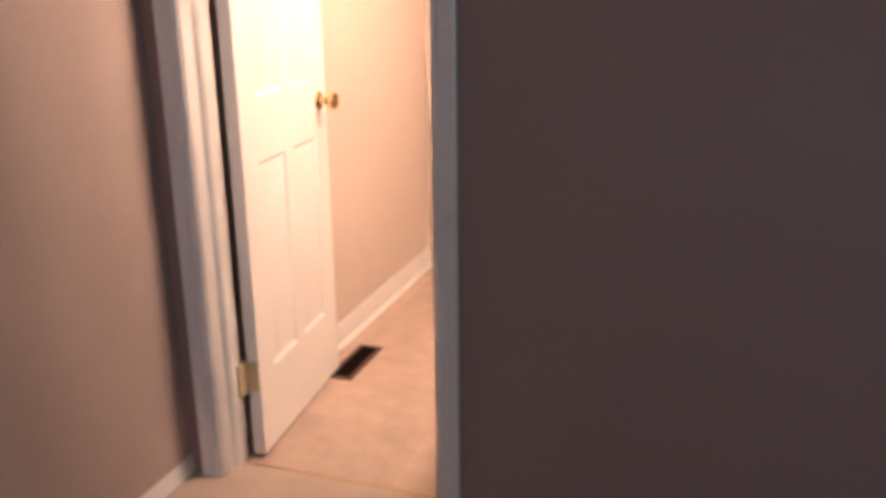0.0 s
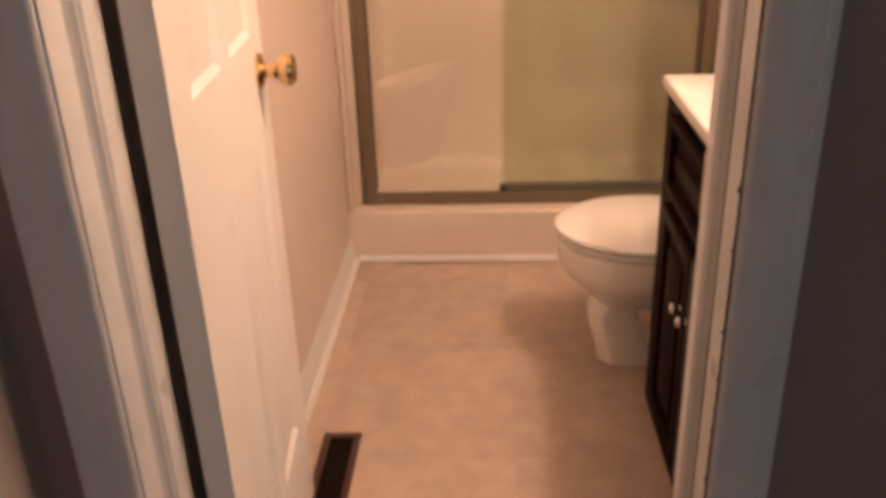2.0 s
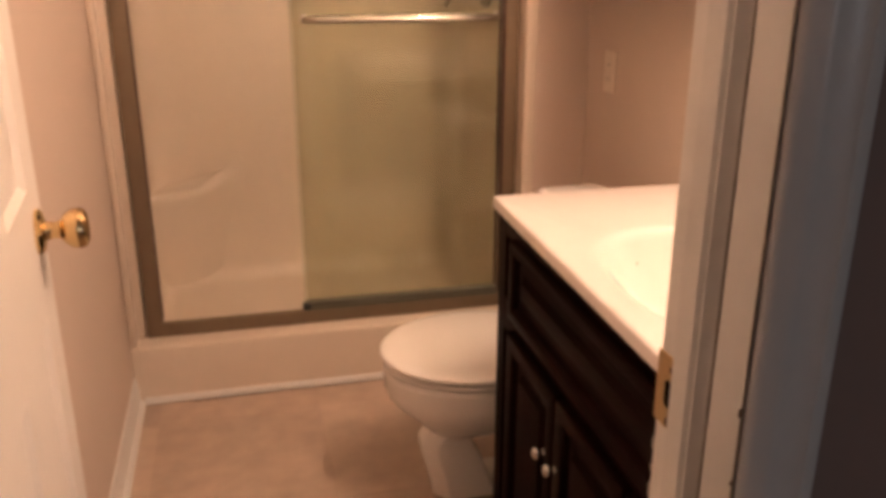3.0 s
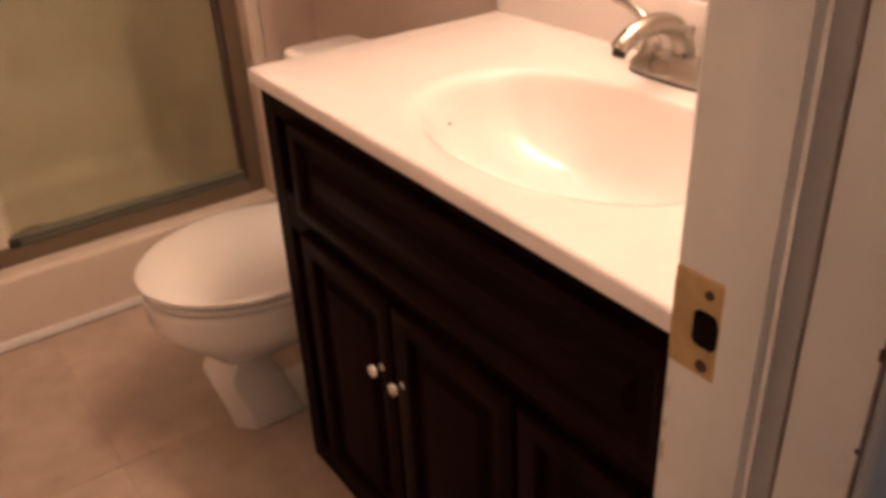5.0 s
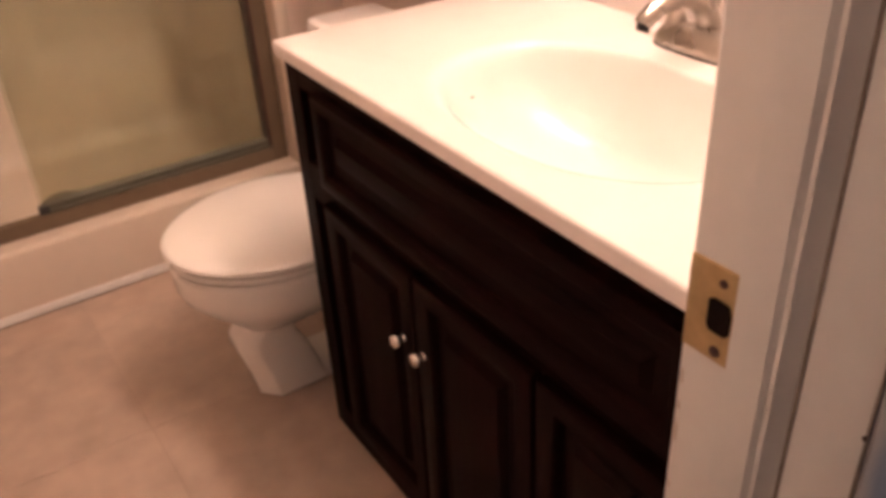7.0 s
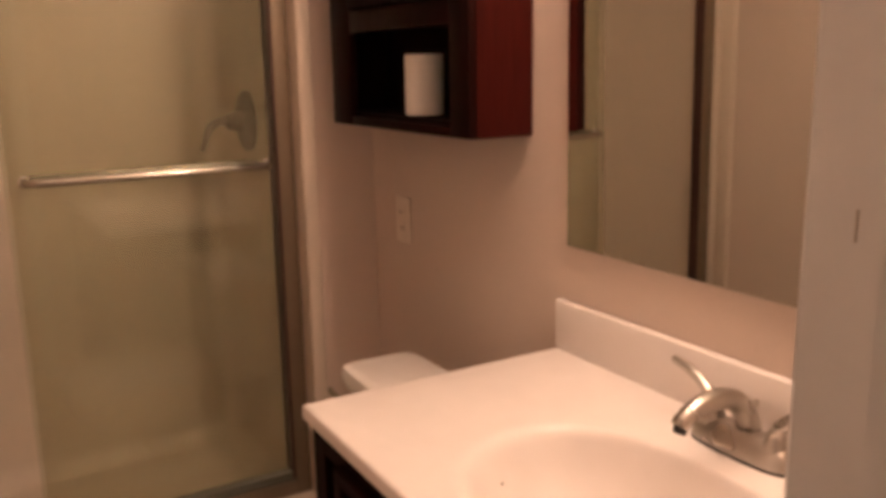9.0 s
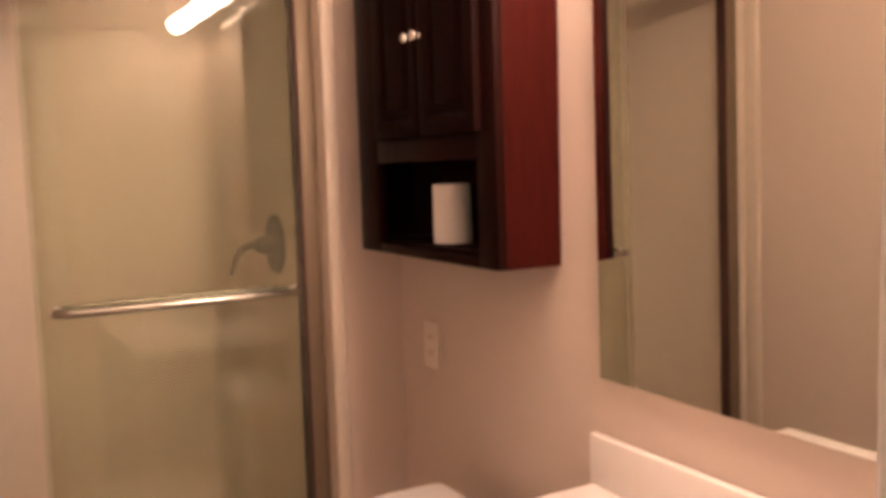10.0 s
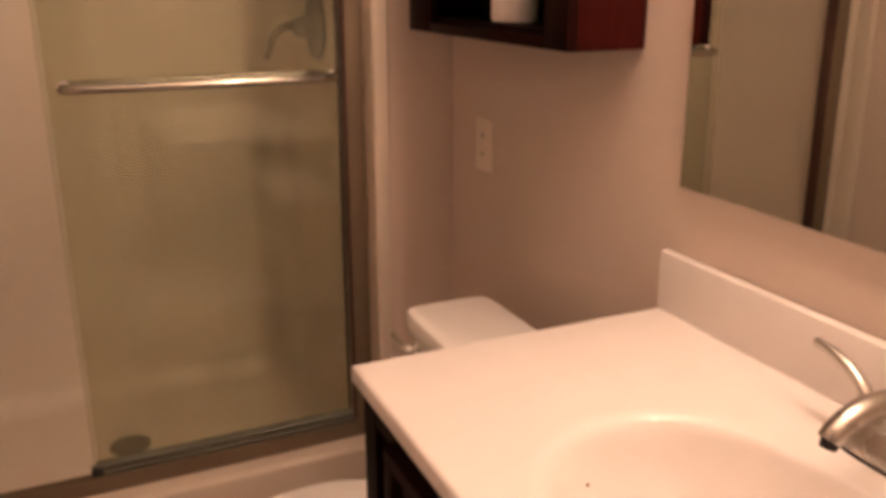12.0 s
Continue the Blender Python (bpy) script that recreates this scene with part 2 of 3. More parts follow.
def knob(parent, x, y, z, size=1.0, material=None):
    """A small turned cabinet knob that points to -x."""
    m = pose(x, y, z, 0, -90, 0) @ Matrix.Scale(size, 4)
    return part("knob", lathe([(0.008, 0), (0.008, 0.003), (0.005, 0.006), (0.005, 0.012), (0.011, 0.016), (0.0145, 0.021),
                               (0.013, 0.026), (0.007, 0.029), (0, 0.0295)], m, 20), material or M_CHROME, parent, "polished chrome knob")


# ---- structure: walls, floors, ceilings ----
floor = structure("floor", box(-0.02, -0.056, -0.1, 1.5, YC + 0.05, -0.0012), M_JOINT, "tan vinyl tile bathroom floor", "floor", False)
structure("bedroom_floor", box(-0.2, -4.4, -0.1, 3.7, -0.056, 0.016), M_CARPET, "beige cut pile carpet in the bedroom", "carpet", False)

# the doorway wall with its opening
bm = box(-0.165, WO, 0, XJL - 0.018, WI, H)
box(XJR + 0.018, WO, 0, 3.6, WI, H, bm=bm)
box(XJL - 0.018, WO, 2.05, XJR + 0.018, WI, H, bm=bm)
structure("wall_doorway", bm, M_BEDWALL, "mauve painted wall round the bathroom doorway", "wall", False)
structure("wall_doorway_inside", box(XJR + 0.075, WI, 0, W, WI + 0.004, H), M_WALL, "taupe painted bathroom wall beside the doorway", "wall", False)
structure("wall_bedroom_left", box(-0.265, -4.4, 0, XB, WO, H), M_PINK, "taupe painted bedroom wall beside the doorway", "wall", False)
bm = box(-0.265, -4.4, 0, 1.35, -4.3, H)
box(2.55, -4.4, 0, 3.7, -4.3, H, bm=bm)
box(1.35, -4.4, 0, 2.55, -4.3, 1.0, bm=bm)
box(1.35, -4.4, 2.0, 2.55, -4.3, H, bm=bm)
structure("wall_bedroom_back", bm, M_BEDWALL, "mauve painted bedroom wall with a window opening", "wall", False)
structure("wall_bedroom_right", box(3.6, -4.3, 0, 3.7, WI, H), M_BEDWALL, "mauve painted bedroom wall", "wall", False)
structure("wall_left", box(-0.12, WI, 0, 0, 2.75, H), M_WALL, "taupe painted bathroom wall behind the open door", "wall", False)
structure("wall_right", box(W, WI, 0, W + 0.1, 2.75, H), M_WALL, "taupe painted bathroom wall behind the vanity", "wall", False)
structure("wall_shower_stub", box(1.222, YC + 0.006, 0, W, 2.75, H), M_WALL, "taupe painted wall return beside the shower", "wall", False)
structure("wall_back", box(-0.12, 2.65, 0, W + 0.1, 2.75, H), M_WALL, "plain wall behind the shower", "wall", False)
structure("wall_above_shower", box(0, YF + 0.012, 2.12, 1.222, YF + 0.09, H), M_WALL, "taupe painted wall above the shower", "wall", False)
structure("ceiling", box(-0.12, WI, H, W + 0.1, 2.75, H + 0.1), M_CEIL, "white painted bathroom ceiling", "ceiling", False)
structure("ceiling_bedroom", box(-0.265, -4.4, H, 3.7, WI, H + 0.1), M_CEIL, "white painted bedroom ceiling", "ceiling", False)

# baseboards: a moulded board and a quarter round at its foot
BOARD = [(0, 0), (0.011, 0), (0.011, 0.058), (0.0085, 0.066), (0.0085, 0.074), (0.005, 0.084), (0.003, 0.092), (0, 0.092)]
SHOE = [(0.011, 0), (0.024, 0), (0.0225, 0.008), (0.018, 0.014), (0.011, 0.017)]


def baseboard(name, start, along, out, label, z=0.0):
    o = Vector((start[0], start[1], z))
    ob = structure(name, prism(BOARD, o, out, (0, 0, 1), along), M_TRIM, label, "baseboard")
    part("shoe_moulding", prism(SHOE, o, out, (0, 0, 1), along), M_TRIM, ob)
    return ob


baseboard("baseboard_left", (0, WI), (0, YC - WI, 0), (1, 0, 0), "white painted baseboard along the bathroom wall")
baseboard("baseboard_right", (W, 1.0), (0, YC + 0.006 - 1.0, 0), (-1, 0, 0), "white painted baseboard behind the toilet")
baseboard("baseboard_bedroom_left", (XB, -4.3), (0, 4.3 + WO, 0), (1, 0, 0), "white painted baseboard on the bedroom wall", -0.028)
baseboard("baseboard_bedroom_door_wall", (XJR + 0.062, WO), (2.8, 0, 0), (0, -1, 0), "white painted baseboard on the dark bedroom wall", -0.028)

# ---- door frame: jambs, stops, casings ----
CASE = [(0, 0), (0.058, 0), (0.058, 0.014), (0.053, 0.0165), (0.046, 0.0162), (0.043, 0.0140), (0.026, 0.0118), (0.022, 0.0126),
        (0.016, 0.0122), (0.013, 0.0104), (0.006, 0.0090), (0.002, 0.007), (0, 0.004)]
frame_door = structure("door_frame", box(XJL - 0.018, WO - 0.001, 0, XJL, WI + 0.001, 2.05, 0.0015), M_TRIM,
                       "white painted door frame with chipped edges", "door frame")
part("jamb", box(XJR, WO - 0.001, 0, XJR + 0.018, WI + 0.001, 2.05, 0.0015), M_TRIM, frame_door)
part("head_jamb", box(XJL, WO - 0.001, 2.032, XJR, WI + 0.001, 2.05, 0.0015), M_TRIM, frame_door)
STOP = [(0, 0), (0, 0.011), (0.006, 0.011), (0.024, 0.011), (0.028, 0.008), (0.031, 0.0085), (0.034, 0.005), (0.037, 0.002), (0.040, 0)]
for x, sx in ((XJL, 1), (XJR, -1)):
    part("stop", prism(STOP, (x, -0.046, 0), (0, -1, 0), (sx, 0, 0), (0, 0, 2.032)), M_TRIM, frame_door)
part("stop", box(XJL, -0.086, 2.021, XJR, -0.046, 2.032), M_TRIM, frame_door)
for y, sy in ((WO, -1), (WI, 1)):
    part("casing", prism(CASE, (XJL - 0.003, y, 0), (-1, 0, 0), (0, sy, 0), (0, 0, 2.09)), M_TRIM, frame_door)
    part("casing", prism(CASE, (XJR + 0.003, y, 0), (1, 0, 0), (0, sy, 0), (0, 0, 2.09)), M_TRIM, frame_door)
    part("head_casing", prism(CASE, (XJL - 0.061, y, 2.037), (0, 0, 1), (0, sy, 0), (XJR - XJL + 0.12, 0, 0)), M_TRIM, frame_door)
part("paint_seam", box(XJR - 0.0011, -0.0878, 0.004, XJR + 0.001, -0.0858, 2.031), M_GAP, frame_door)
part("paint_seam", box(XJR + 0.0004, WO - 0.0022, 0.004, XJR + 0.0036, WO - 0.0008, 2.03), M_GAP, frame_door)
part("dent", box(XJR - 0.0005, -0.0285, 1.276, XJR + 0.001, -0.0270, 1.289, 0.0004, 1), M_DENT, frame_door)
# brass strike plate with its latch hole and screws
ZK = 0.934
strike = part("strike_plate", box(XJR - 0.0018, -0.0415, ZK - 0.033, XJR + 0.001, WI + 0.003, ZK + 0.034, 0.0008, 1), M_OLDBRASS, frame_door, "worn brass strike plate")
part("strike_lip", box(XJR - 0.0010, WI + 0.0022, ZK - 0.027, XJR + 0.012, WI + 0.0040, ZK + 0.025, 0.0008, 1), M_BRONZE, strike)
part("latch_hole", prism([(-0.0385, -0.008), (-0.036, -0.0115), (-0.024, -0.0115), (-0.0215, -0.008), (-0.0215, 0.010), (-0.0250, 0.0125), (-0.0360, 0.0115), (-0.0385, 0.006)],
                         (XJR - 0.0026, 0, ZK), (0, 1, 0), (0, 0, 1), (0.0016, 0, 0)), M_DARK, strike, "dark latch hole")
for z, r in ((ZK + 0.0240, 0.0030), (ZK - 0.0250, 0.0042)):
    part("screw", lathe([(r, 0), (r * 0.85, 0.0012), (0, 0.0014)], pose(XJR - 0.0017, -0.030, z, 0, -90, 0), 12), M_BRONZE, strike)
random.seed(4)
for k in range(6):
    z = random.uniform(0.62, 1.0)
    h = random.uniform(0.002, 0.009)
    y = WO - 0.0005
    part("paint_chip", box(XJR - 0.0013, y - 0.0012, z, XJR + 0.002, y + 0.0012, z + h, 0.001, 1), M_CHIP, frame_door)
for z, h in ((0.868, 0.012), (0.846, 0.006), (0.818, 0.015), (0.772, 0.007), (0.735, 0.011)):
    part("paint_chip", box(XJR - 0.0009, WI - 0.0006, z, XJR + 0.002, WI + 0.0020, z + h, 0.0008, 1), M_DENT, frame_door)
structure("threshold", prism([(0, 0), (0.034, 0), (0.031, 0.004), (0.022, 0.0075), (0.012, 0.0075), (0.003, 0.004)],
                             (XJL, -0.055, -0.002), (0, 1, 0), (0, 0, 1), (XJR - XJL, 0, 0)), M_OLDBRASS,
          "thin brass strip between carpet and tile", "threshold")


# ---- the open panelled door ----
def six_panel_door():
    wd, th, hd = 0.600, 0.035, 2.02
    ANG = 5.0
    door = thing("door", "white six-panel door standing open against the wall", "door", at=(0.1025, 0.008, 0.012))
    door.rotation_euler = (0, 0, radians(ANG))
    # local: x is thickness (0..th), y is width, z is height
    cols = [(0.096, 0.272), (0.328, 0.504)]
    rows_ = [(0.232, 0.822), (0.992, 1.57), (1.675, 1.90)]
    ys = sorted({0.0, wd, *[v for c in cols for v in c]})
    zs = sorted({0.0, hd, *[v for r in rows_ for v in r]})
    b = bmesh.new()
    for side in (0, 1):
        x0 = th if side else 0.0
        s = -1 if side else 1
        for yi in range(len(ys) - 1):
            for zi in range(len(zs) - 1):
                y0, y1, z0, z1 = ys[yi], ys[yi + 1], zs[zi], zs[zi + 1]
                if (y0, y1) in cols and (z0, z1) in rows_:
                    rr = []
                    for dx, ins in ((0, 0), (0.002, 0.003), (0.007, 0.011), (0.007, 0.019), (0.0025, 0.040), (0.002, 0.043)):
                        rr.append([b.verts.new((x0 + s * dx, y, z)) for y, z in
                                   ((y0 + ins, z0 + ins), (y1 - ins, z0 + ins), (y1 - ins, z1 - ins), (y0 + ins, z1 - ins))])
                    for p, q in zip(rr, rr[1:]):
                        for i in range(4):
                            b.faces.new((p[i], p[(i + 1) % 4], q[(i + 1) % 4], q[i]))
                    b.faces.new(rr[-1])
                else:
                    b.faces.new([b.verts.new((x0, y, z)) for y, z in ((y0, z0), (y1, z0), (y1, z1), (y0, z1))])
    for q in (((0, 0, 0), (th, 0, 0), (th, 0, hd), (0, 0, hd)), ((0, wd, 0), (th, wd, 0), (th, wd, hd), (0, wd, hd)),
              ((0, 0, 0), (th, 0, 0), (th, wd, 0), (0, wd, 0)), ((0, 0, hd), (th, 0, hd), (th, wd, hd), (0, wd, hd))):
        b.faces.new([b.verts.new(p) for p in q])
    bmesh.ops.remove_doubles(b, verts=b.verts, dist=1e-5)
    part("door_leaf", b, M_DOOR, door)
    prof = [(0.030, 0), (0.030, 0.004), (0.026, 0.008), (0.013, 0.011), (0.011, 0.022), (0.013, 0.028), (0.021, 0.034), (0.0265, 0.043),
            (0.0275, 0.052), (0.025, 0.059), (0.018, 0.063), (0.010, 0.064), (0, 0.0635)]
    zk = ZK - 0.005
    part("door_knob", lathe(prof, pose(th, wd - 0.062, zk, 0, 90, 0), 32), M_BRASS, door, "polished brass door knob")
    short = [(r, h * 0.72) for r, h in prof]
    part("door_knob", lathe(short, pose(0, wd - 0.062, zk, 0, -90, 0), 32), M_BRASS, door, "polished brass door knob")
    part("latch_plate", box(th / 2 - 0.012, wd - 0.0005, zk - 0.028, th / 2 + 0.012, wd + 0.0012, zk + 0.028, 0.0006, 1), M_OLDBRASS, door)
    for z in (0.240, 1.80):
        hb = box(0.001, -0.0022, z - 0.045, th - 0.003, 0.0005, z + 0.045, 0.0004, 1)
        for k in range(3):
            hb = merge(hb, lathe([(0.0055, 0), (0.0055, 0.0285)], pose(-0.004, -0.004, z - 0.044 + k * 0.0296), 12))
        hb = merge(hb, box(-0.0120, -0.0445, z - 0.045, -0.0020, -0.006, z + 0.045))
        part("hinge", hb, M_HINGE, door, "dull pale brass butt hinge")
    return door


six_panel_door()

# ---- floor register ----
vent = thing("floor_register", "brown steel floor register set in the tile", "floor vent", at=(0.117, 0.680, 0))
vx, vy = 0.045, 0.142
bm = None
for a in (box(-vx, -vy, 0.0, -vx + 0.017, vy, 0.006, 0.002), box(vx - 0.017, -vy, 0.0, vx, vy, 0.006, 0.002),
          box(-vx + 0.016, -vy, 0.0, vx - 0.016, -vy + 0.018, 0.006, 0.002), box(-vx + 0.016, vy - 0.018, 0.0, vx - 0.016, vy, 0.006, 0.002)):
    bm = merge(bm, a)
part("rim", bm, M_BRONZE, vent)
part("duct", box(-vx + 0.012, -vy + 0.012, -0.002, vx - 0.012, vy - 0.012, 0.001), M_DARK, vent)
for k in range(15):
    y = -vy + 0.026 + k * (2 * vy - 0.052) / 14
    part("slat", prism([(-0.001, 0), (0.001, 0), (0.005, 0.004), (0.003, 0.004)], (-vx + 0.015, y, 0.0008), (0, 1, 0), (0, 0, 1), (2 * vx - 0.03, 0, 0)), M_DARK, vent)

# ---- shower stall ----
XS0, XS1, YB = 0.030, 1.205, 2.61
stall = thing("shower_stall", "white moulded fibreglass shower stall with a corner seat", "shower")
CURB = [(0, 0), (0, ZC - 0.018), (0.004, ZC - 0.006), (0.012, ZC - 0.001), (0.020, ZC), (0.112, ZC - 0.002), (0.124, ZC - 0.008), (0.132, ZC - 0.025), (0.145, 0.075), (0.16, 0.06), (0.16, 0)]
part("curb", prism(CURB, (0.002, YC, 0), (0, 1, 0), (0, 0, 1), (1.219, 0, 0)), M_ACRYL, stall)


def shell_row(inset, z, r=0.075):
    """The stall's inner outline, open to the front, closed by its outer faces."""
    x0, x1, y0, y1 = XS0 + inset, XS1 - inset, YF + 0.045, YB - inset
    row = [Vector((x0, y0, z))]
    row += [Vector((x0 + r - r * math.cos(a), y1 - r + r * math.sin(a), z)) for a in [math.pi / 2 * k / 8 for k in range(9)]]
    row += [Vector((x1 - r + r * math.sin(a), y1 - r + r * math.cos(a), z)) for a in [math.pi / 2 * k / 8 for k in range(9)]]
    row += [Vector((x1, y0, z)), Vector((1.221, y0, z)), Vector((1.221, YB + 0.03, z)), Vector((0.004, YB + 0.03, z)), Vector((0.004, y0, z))]
    return row


part("surround", rings([shell_row(0.07 * (1 - math.sin(a)) + 0.002, 0.066 + 0.07 * (1 - math.cos(a))) for a in [math.pi / 2 * k / 7 for k in range(8)]]
                       + [shell_row(0.0, 0.30), shell_row(0.0, 2.12)]), M_ACRYL, stall)
part("pan", box(0.004, YC + 0.158, 0.02, 1.221, YB + 0.03, 0.068), M_ACRYL, stall)
part("flange", box(0.001, YC + 0.002, ZC - 0.002, 0.020, YF - 0.003, 2.12, 0.006, 3), M_ACRYL, stall)
part("flange", box(0.003, YF - 0.004, ZC, 0.040, YF + 0.05, 2.12, 0.004), M_ACRYL, stall)
part("flange", box(1.1835, YC + 0.003, ZC - 0.001, 1.2215, YF + 0.05, 2.12, 0.008, 3), M_ACRYL, stall)
# moulded seat in the back corner, its edge running up into the back wall
loops = []
for z, g in ((0.066, 0.66), (0.20, 0.74), (0.32, 0.86), (0.39, 0.95), (0.42, 0.985), (0.438, 0.98), (0.448, 0.93), (0.452, 0.84)):
    row = [Vector((XS0 + 0.001, YB - 0.001, z))]
    for i in range(21):
        u = i / 20
        lift = min(max((0.5 - u) / 0.5, 0), 1)
        lift = 0.065 * lift * lift * (3 - 2 * lift) * z / 0.45
        row.append(Vector((XS0 + 0.001 + 0.345 * g * (1 - u), YB - 0.001 - 0.120 * g * u ** 1.15, z + lift)))
    loops.append(row)
part("seat", rings(loops), M_ACRYL, stall)
part("drain", lathe([(0.055, 0), (0.055, 0.002), (0.049, 0.004), (0.012, 0.003), (0, 0.003)], pose(0.612, 2.270, 0.068), 28), M_DARKNICKEL, stall, "round metal drain")
trim = structure("curb_trim", prism([(0, 0), (0.010, 0), (0.0095, 0.010), (0.006, 0.017), (0, 0.019)], (0.024, YC, 0.0035), (0, -1, 0), (0, 0, 1), (1.195, 0, 0)),
                 M_TRIM, "thin white trim strip along the curb, loose at its foot", "trim")
# near-black strip that paints the shade below the raised trim
part("gap", box(0.16, YC - 0.0085, 0.0002, 0.86, YC - 0.0002, 0.0038), M_DARK, trim, "dark strip for the shade under the loose trim")

# shower valve
valve = thing("shower_valve", "brushed nickel shower valve with a lever handle", "shower valve", at=(XS1, 2.290, 1.184))
part("escutcheon", lathe([(0.090, 0), (0.090, 0.003), (0.084, 0.009), (0.050, 0.014), (0.030, 0.016), (0, 0.016)], pose(0, 0, 0, 0, -90, 0), 36), M_DARKNICKEL, valve)
part("hub", lathe([(0.030, 0.012), (0.028, 0.045), (0.022, 0.060), (0.012, 0.066), (0, 0.067)], pose(0, 0, 0, 0, -90, 0), 24), M_DARKNICKEL, valve)
part("lever", tube(smooth_path([(-0.045, 0, 0), (-0.085, -0.008, 0.002), (-0.118, -0.014, -0.018), (-0.134, -0.017, -0.055), (-0.146, -0.018, -0.082)]),
                   [0.014 - 0.0003 * i for i in range(25)], 12), M_DARKNICKEL, valve)

# ---- sliding shower door ----
sd = thing("shower_door", "sliding shower door with nickel frame, both glass panels pushed to one side", "shower door")
part("bottom_track", prism([(0, 0), (0.046, 0), (0.046, 0.030), (0.040, 0.030), (0.040, 0.012), (0.026, 0.012), (0.026, 0.036), (0.022, 0.036), (0.020, 0.014),
                            (0.008, 0.014), (0.006, 0.040), (0, 0.040)], (0.046, YF, ZC), (0, 1, 0), (0, 0, 1), (1.137, 0, 0)), M_FRAME, sd)
part("header", box(0.046, YF - 0.004, 1.92, 1.183, YF + 0.050, 1.98, 0.004), M_FRAME, sd)
part("side_rail", box(0.046, YF - 0.001, ZC + 0.001, 0.091, YF + 0.046, 1.922, 0.004), M_FRAME, sd)
part("side_rail", box(1.141, YF - 0.001, ZC + 0.001, 1.183, YF + 0.046, 1.922, 0.004), M_FRAME, sd)


part("bumper_seal", box(0.0905, YF + 0.003, ZC + 0.05, 0.0930, YF + 0.043, 1.918, 0.0008, 1), M_BRONZE, sd)
part("bumper_seal", box(1.1345, YF + 0.001, ZC + 0.05, 1.1415, YF + 0.043, 1.918, 0.001, 1), M_BRONZE, sd)
part("bumper_seal", box(1.1310, YF + 0.046, ZC + 0.05, 1.1800, YF + 0.0475, 1.918), M_BRONZE, sd)


def glass_panel(x0, x1, y, label):
    p = part("glass_panel", box(x0, y - 0.003, ZC + 0.055, x1, y + 0.003, 1.91, 0.0008, 1), M_GLASS, sd, label)
    p.visible_shadow = False
    part("bottom_rail", prism([(-0.0075, 0), (0.0075, 0), (0.0075, 0.010), (0.006, 0.042), (0.0045, 0.045), (-0.0045, 0.045), (-0.0075, 0.042), (-0.0075, 0.030), (-0.011, 0.027), (-0.011, 0.012)],
                              (x0, y, ZC + 0.021), (0, 1, 0), (0, 0, 1), (x1 - x0, 0, 0)), M_RAIL, p)
    part("top_rail", box(x0, y - 0.007, 1.89, x1, y + 0.007, 1.928, 0.002), M_FRAME, p)
    part("guide", box(x0 - 0.006, y - 0.012, ZC + 0.042, x0 + 0.020, y + 0.008, ZC + 0.064, 0.003), M_BLACK, p)
    return p


outer = glass_panel(0.514, 1.134, YF + 0.015, "greenish clear glass panel with a towel bar")
inner = glass_panel(0.526, 1.134, YF + 0.034, "greenish clear glass panel behind the other")
ZB = 1.101
BX0, BX1 = 0.556, 1.116


def bent_bar(x0, x1, y, side, radius):
    """A towel bar with bent ends that start in a panel at y and stand off it by side."""
    k = 0.042 * side
    return tube(smooth_path([(x0, y, ZB), (x0 + 0.004, y + 0.55 * k, ZB), (x0 + 0.022, y + 0.94 * k, ZB), (x0 + 0.07, y + k, ZB), ((x0 + x1) / 2, y + k * 1.06, ZB),
                             (x1 - 0.07, y + k, ZB), (x1 - 0.022, y + 0.94 * k, ZB), (x1 - 0.004, y + 0.55 * k, ZB), (x1, y, ZB)]), radius, 14)


tb = part("towel_bar", bent_bar(BX0, BX1, YF + 0.010, -1, 0.0095), M_BAR, outer, "polished towel bar with bent ends")
for x in (BX0, BX1):
    part("bracket", lathe([(0.014, 0), (0.014, 0.004), (0.010, 0.008), (0, 0.008)], pose(x, YF + 0.012, ZB, 90, 0, 0), 18), M_CHROME, tb)
part("towel_bar", bent_bar(BX0 - 0.004, BX1 - 0.02, YF + 0.036, 1, 0.0080), M_BAR, inner, "polished bar on the shower side")

# ---- toilet ----
TY = 1.187
toilet = thing("toilet", "white porcelain toilet with its lid closed, beside the vanity", "toilet", at=(0.004, TY, 0))


def oval(cx, cy, rf, rb, ry, z, n=40, p=2.0):
    """An egg-shaped ring: rf to the front (-x), rb to the back."""
    out = []
    for i in range(n):
        a = math.tau * i / n
        c, s = math.cos(a), math.sin(a)
        rx = rb if c > 0 else rf
        out.append(Vector((cx + rx * math.copysign(abs(c) ** (2 / p), c), cy + ry * math.copysign(abs(s) ** (2 / p), s), z)))
    return out


bowl = [oval(0.83, 0, 0.066, 0.12, 0.048, 0.162, p=2.6), oval(0.845, 0, 0.092, 0.20, 0.066, 0.174, p=2.5), oval(0.86, 0, 0.126, 0.25, 0.090, 0.196, p=2.4),
        oval(0.872, 0, 0.168, 0.27, 0.121, 0.226, p=2.2), oval(0.88, 0, 0.208, 0.28, 0.152, 0.256, p=2.1), oval(0.88, 0, 0.230, 0.28, 0.172, 0.284, p=2.05),
        oval(0.88, 0, 0.2365, 0.28, 0.178, 0.304, p=2.05), oval(0.88, 0, 0.2375, 0.28, 0.179, 0.344, p=2.05), oval(0.88, 0, 0.232, 0.275, 0.174, 0.352, p=2.05),
        oval(0.88, 0, 0.216, 0.262, 0.158, 0.354, p=2.05), oval(0.88, 0, 0.216, 0.262, 0.158, 0.3582, p=2.05)]


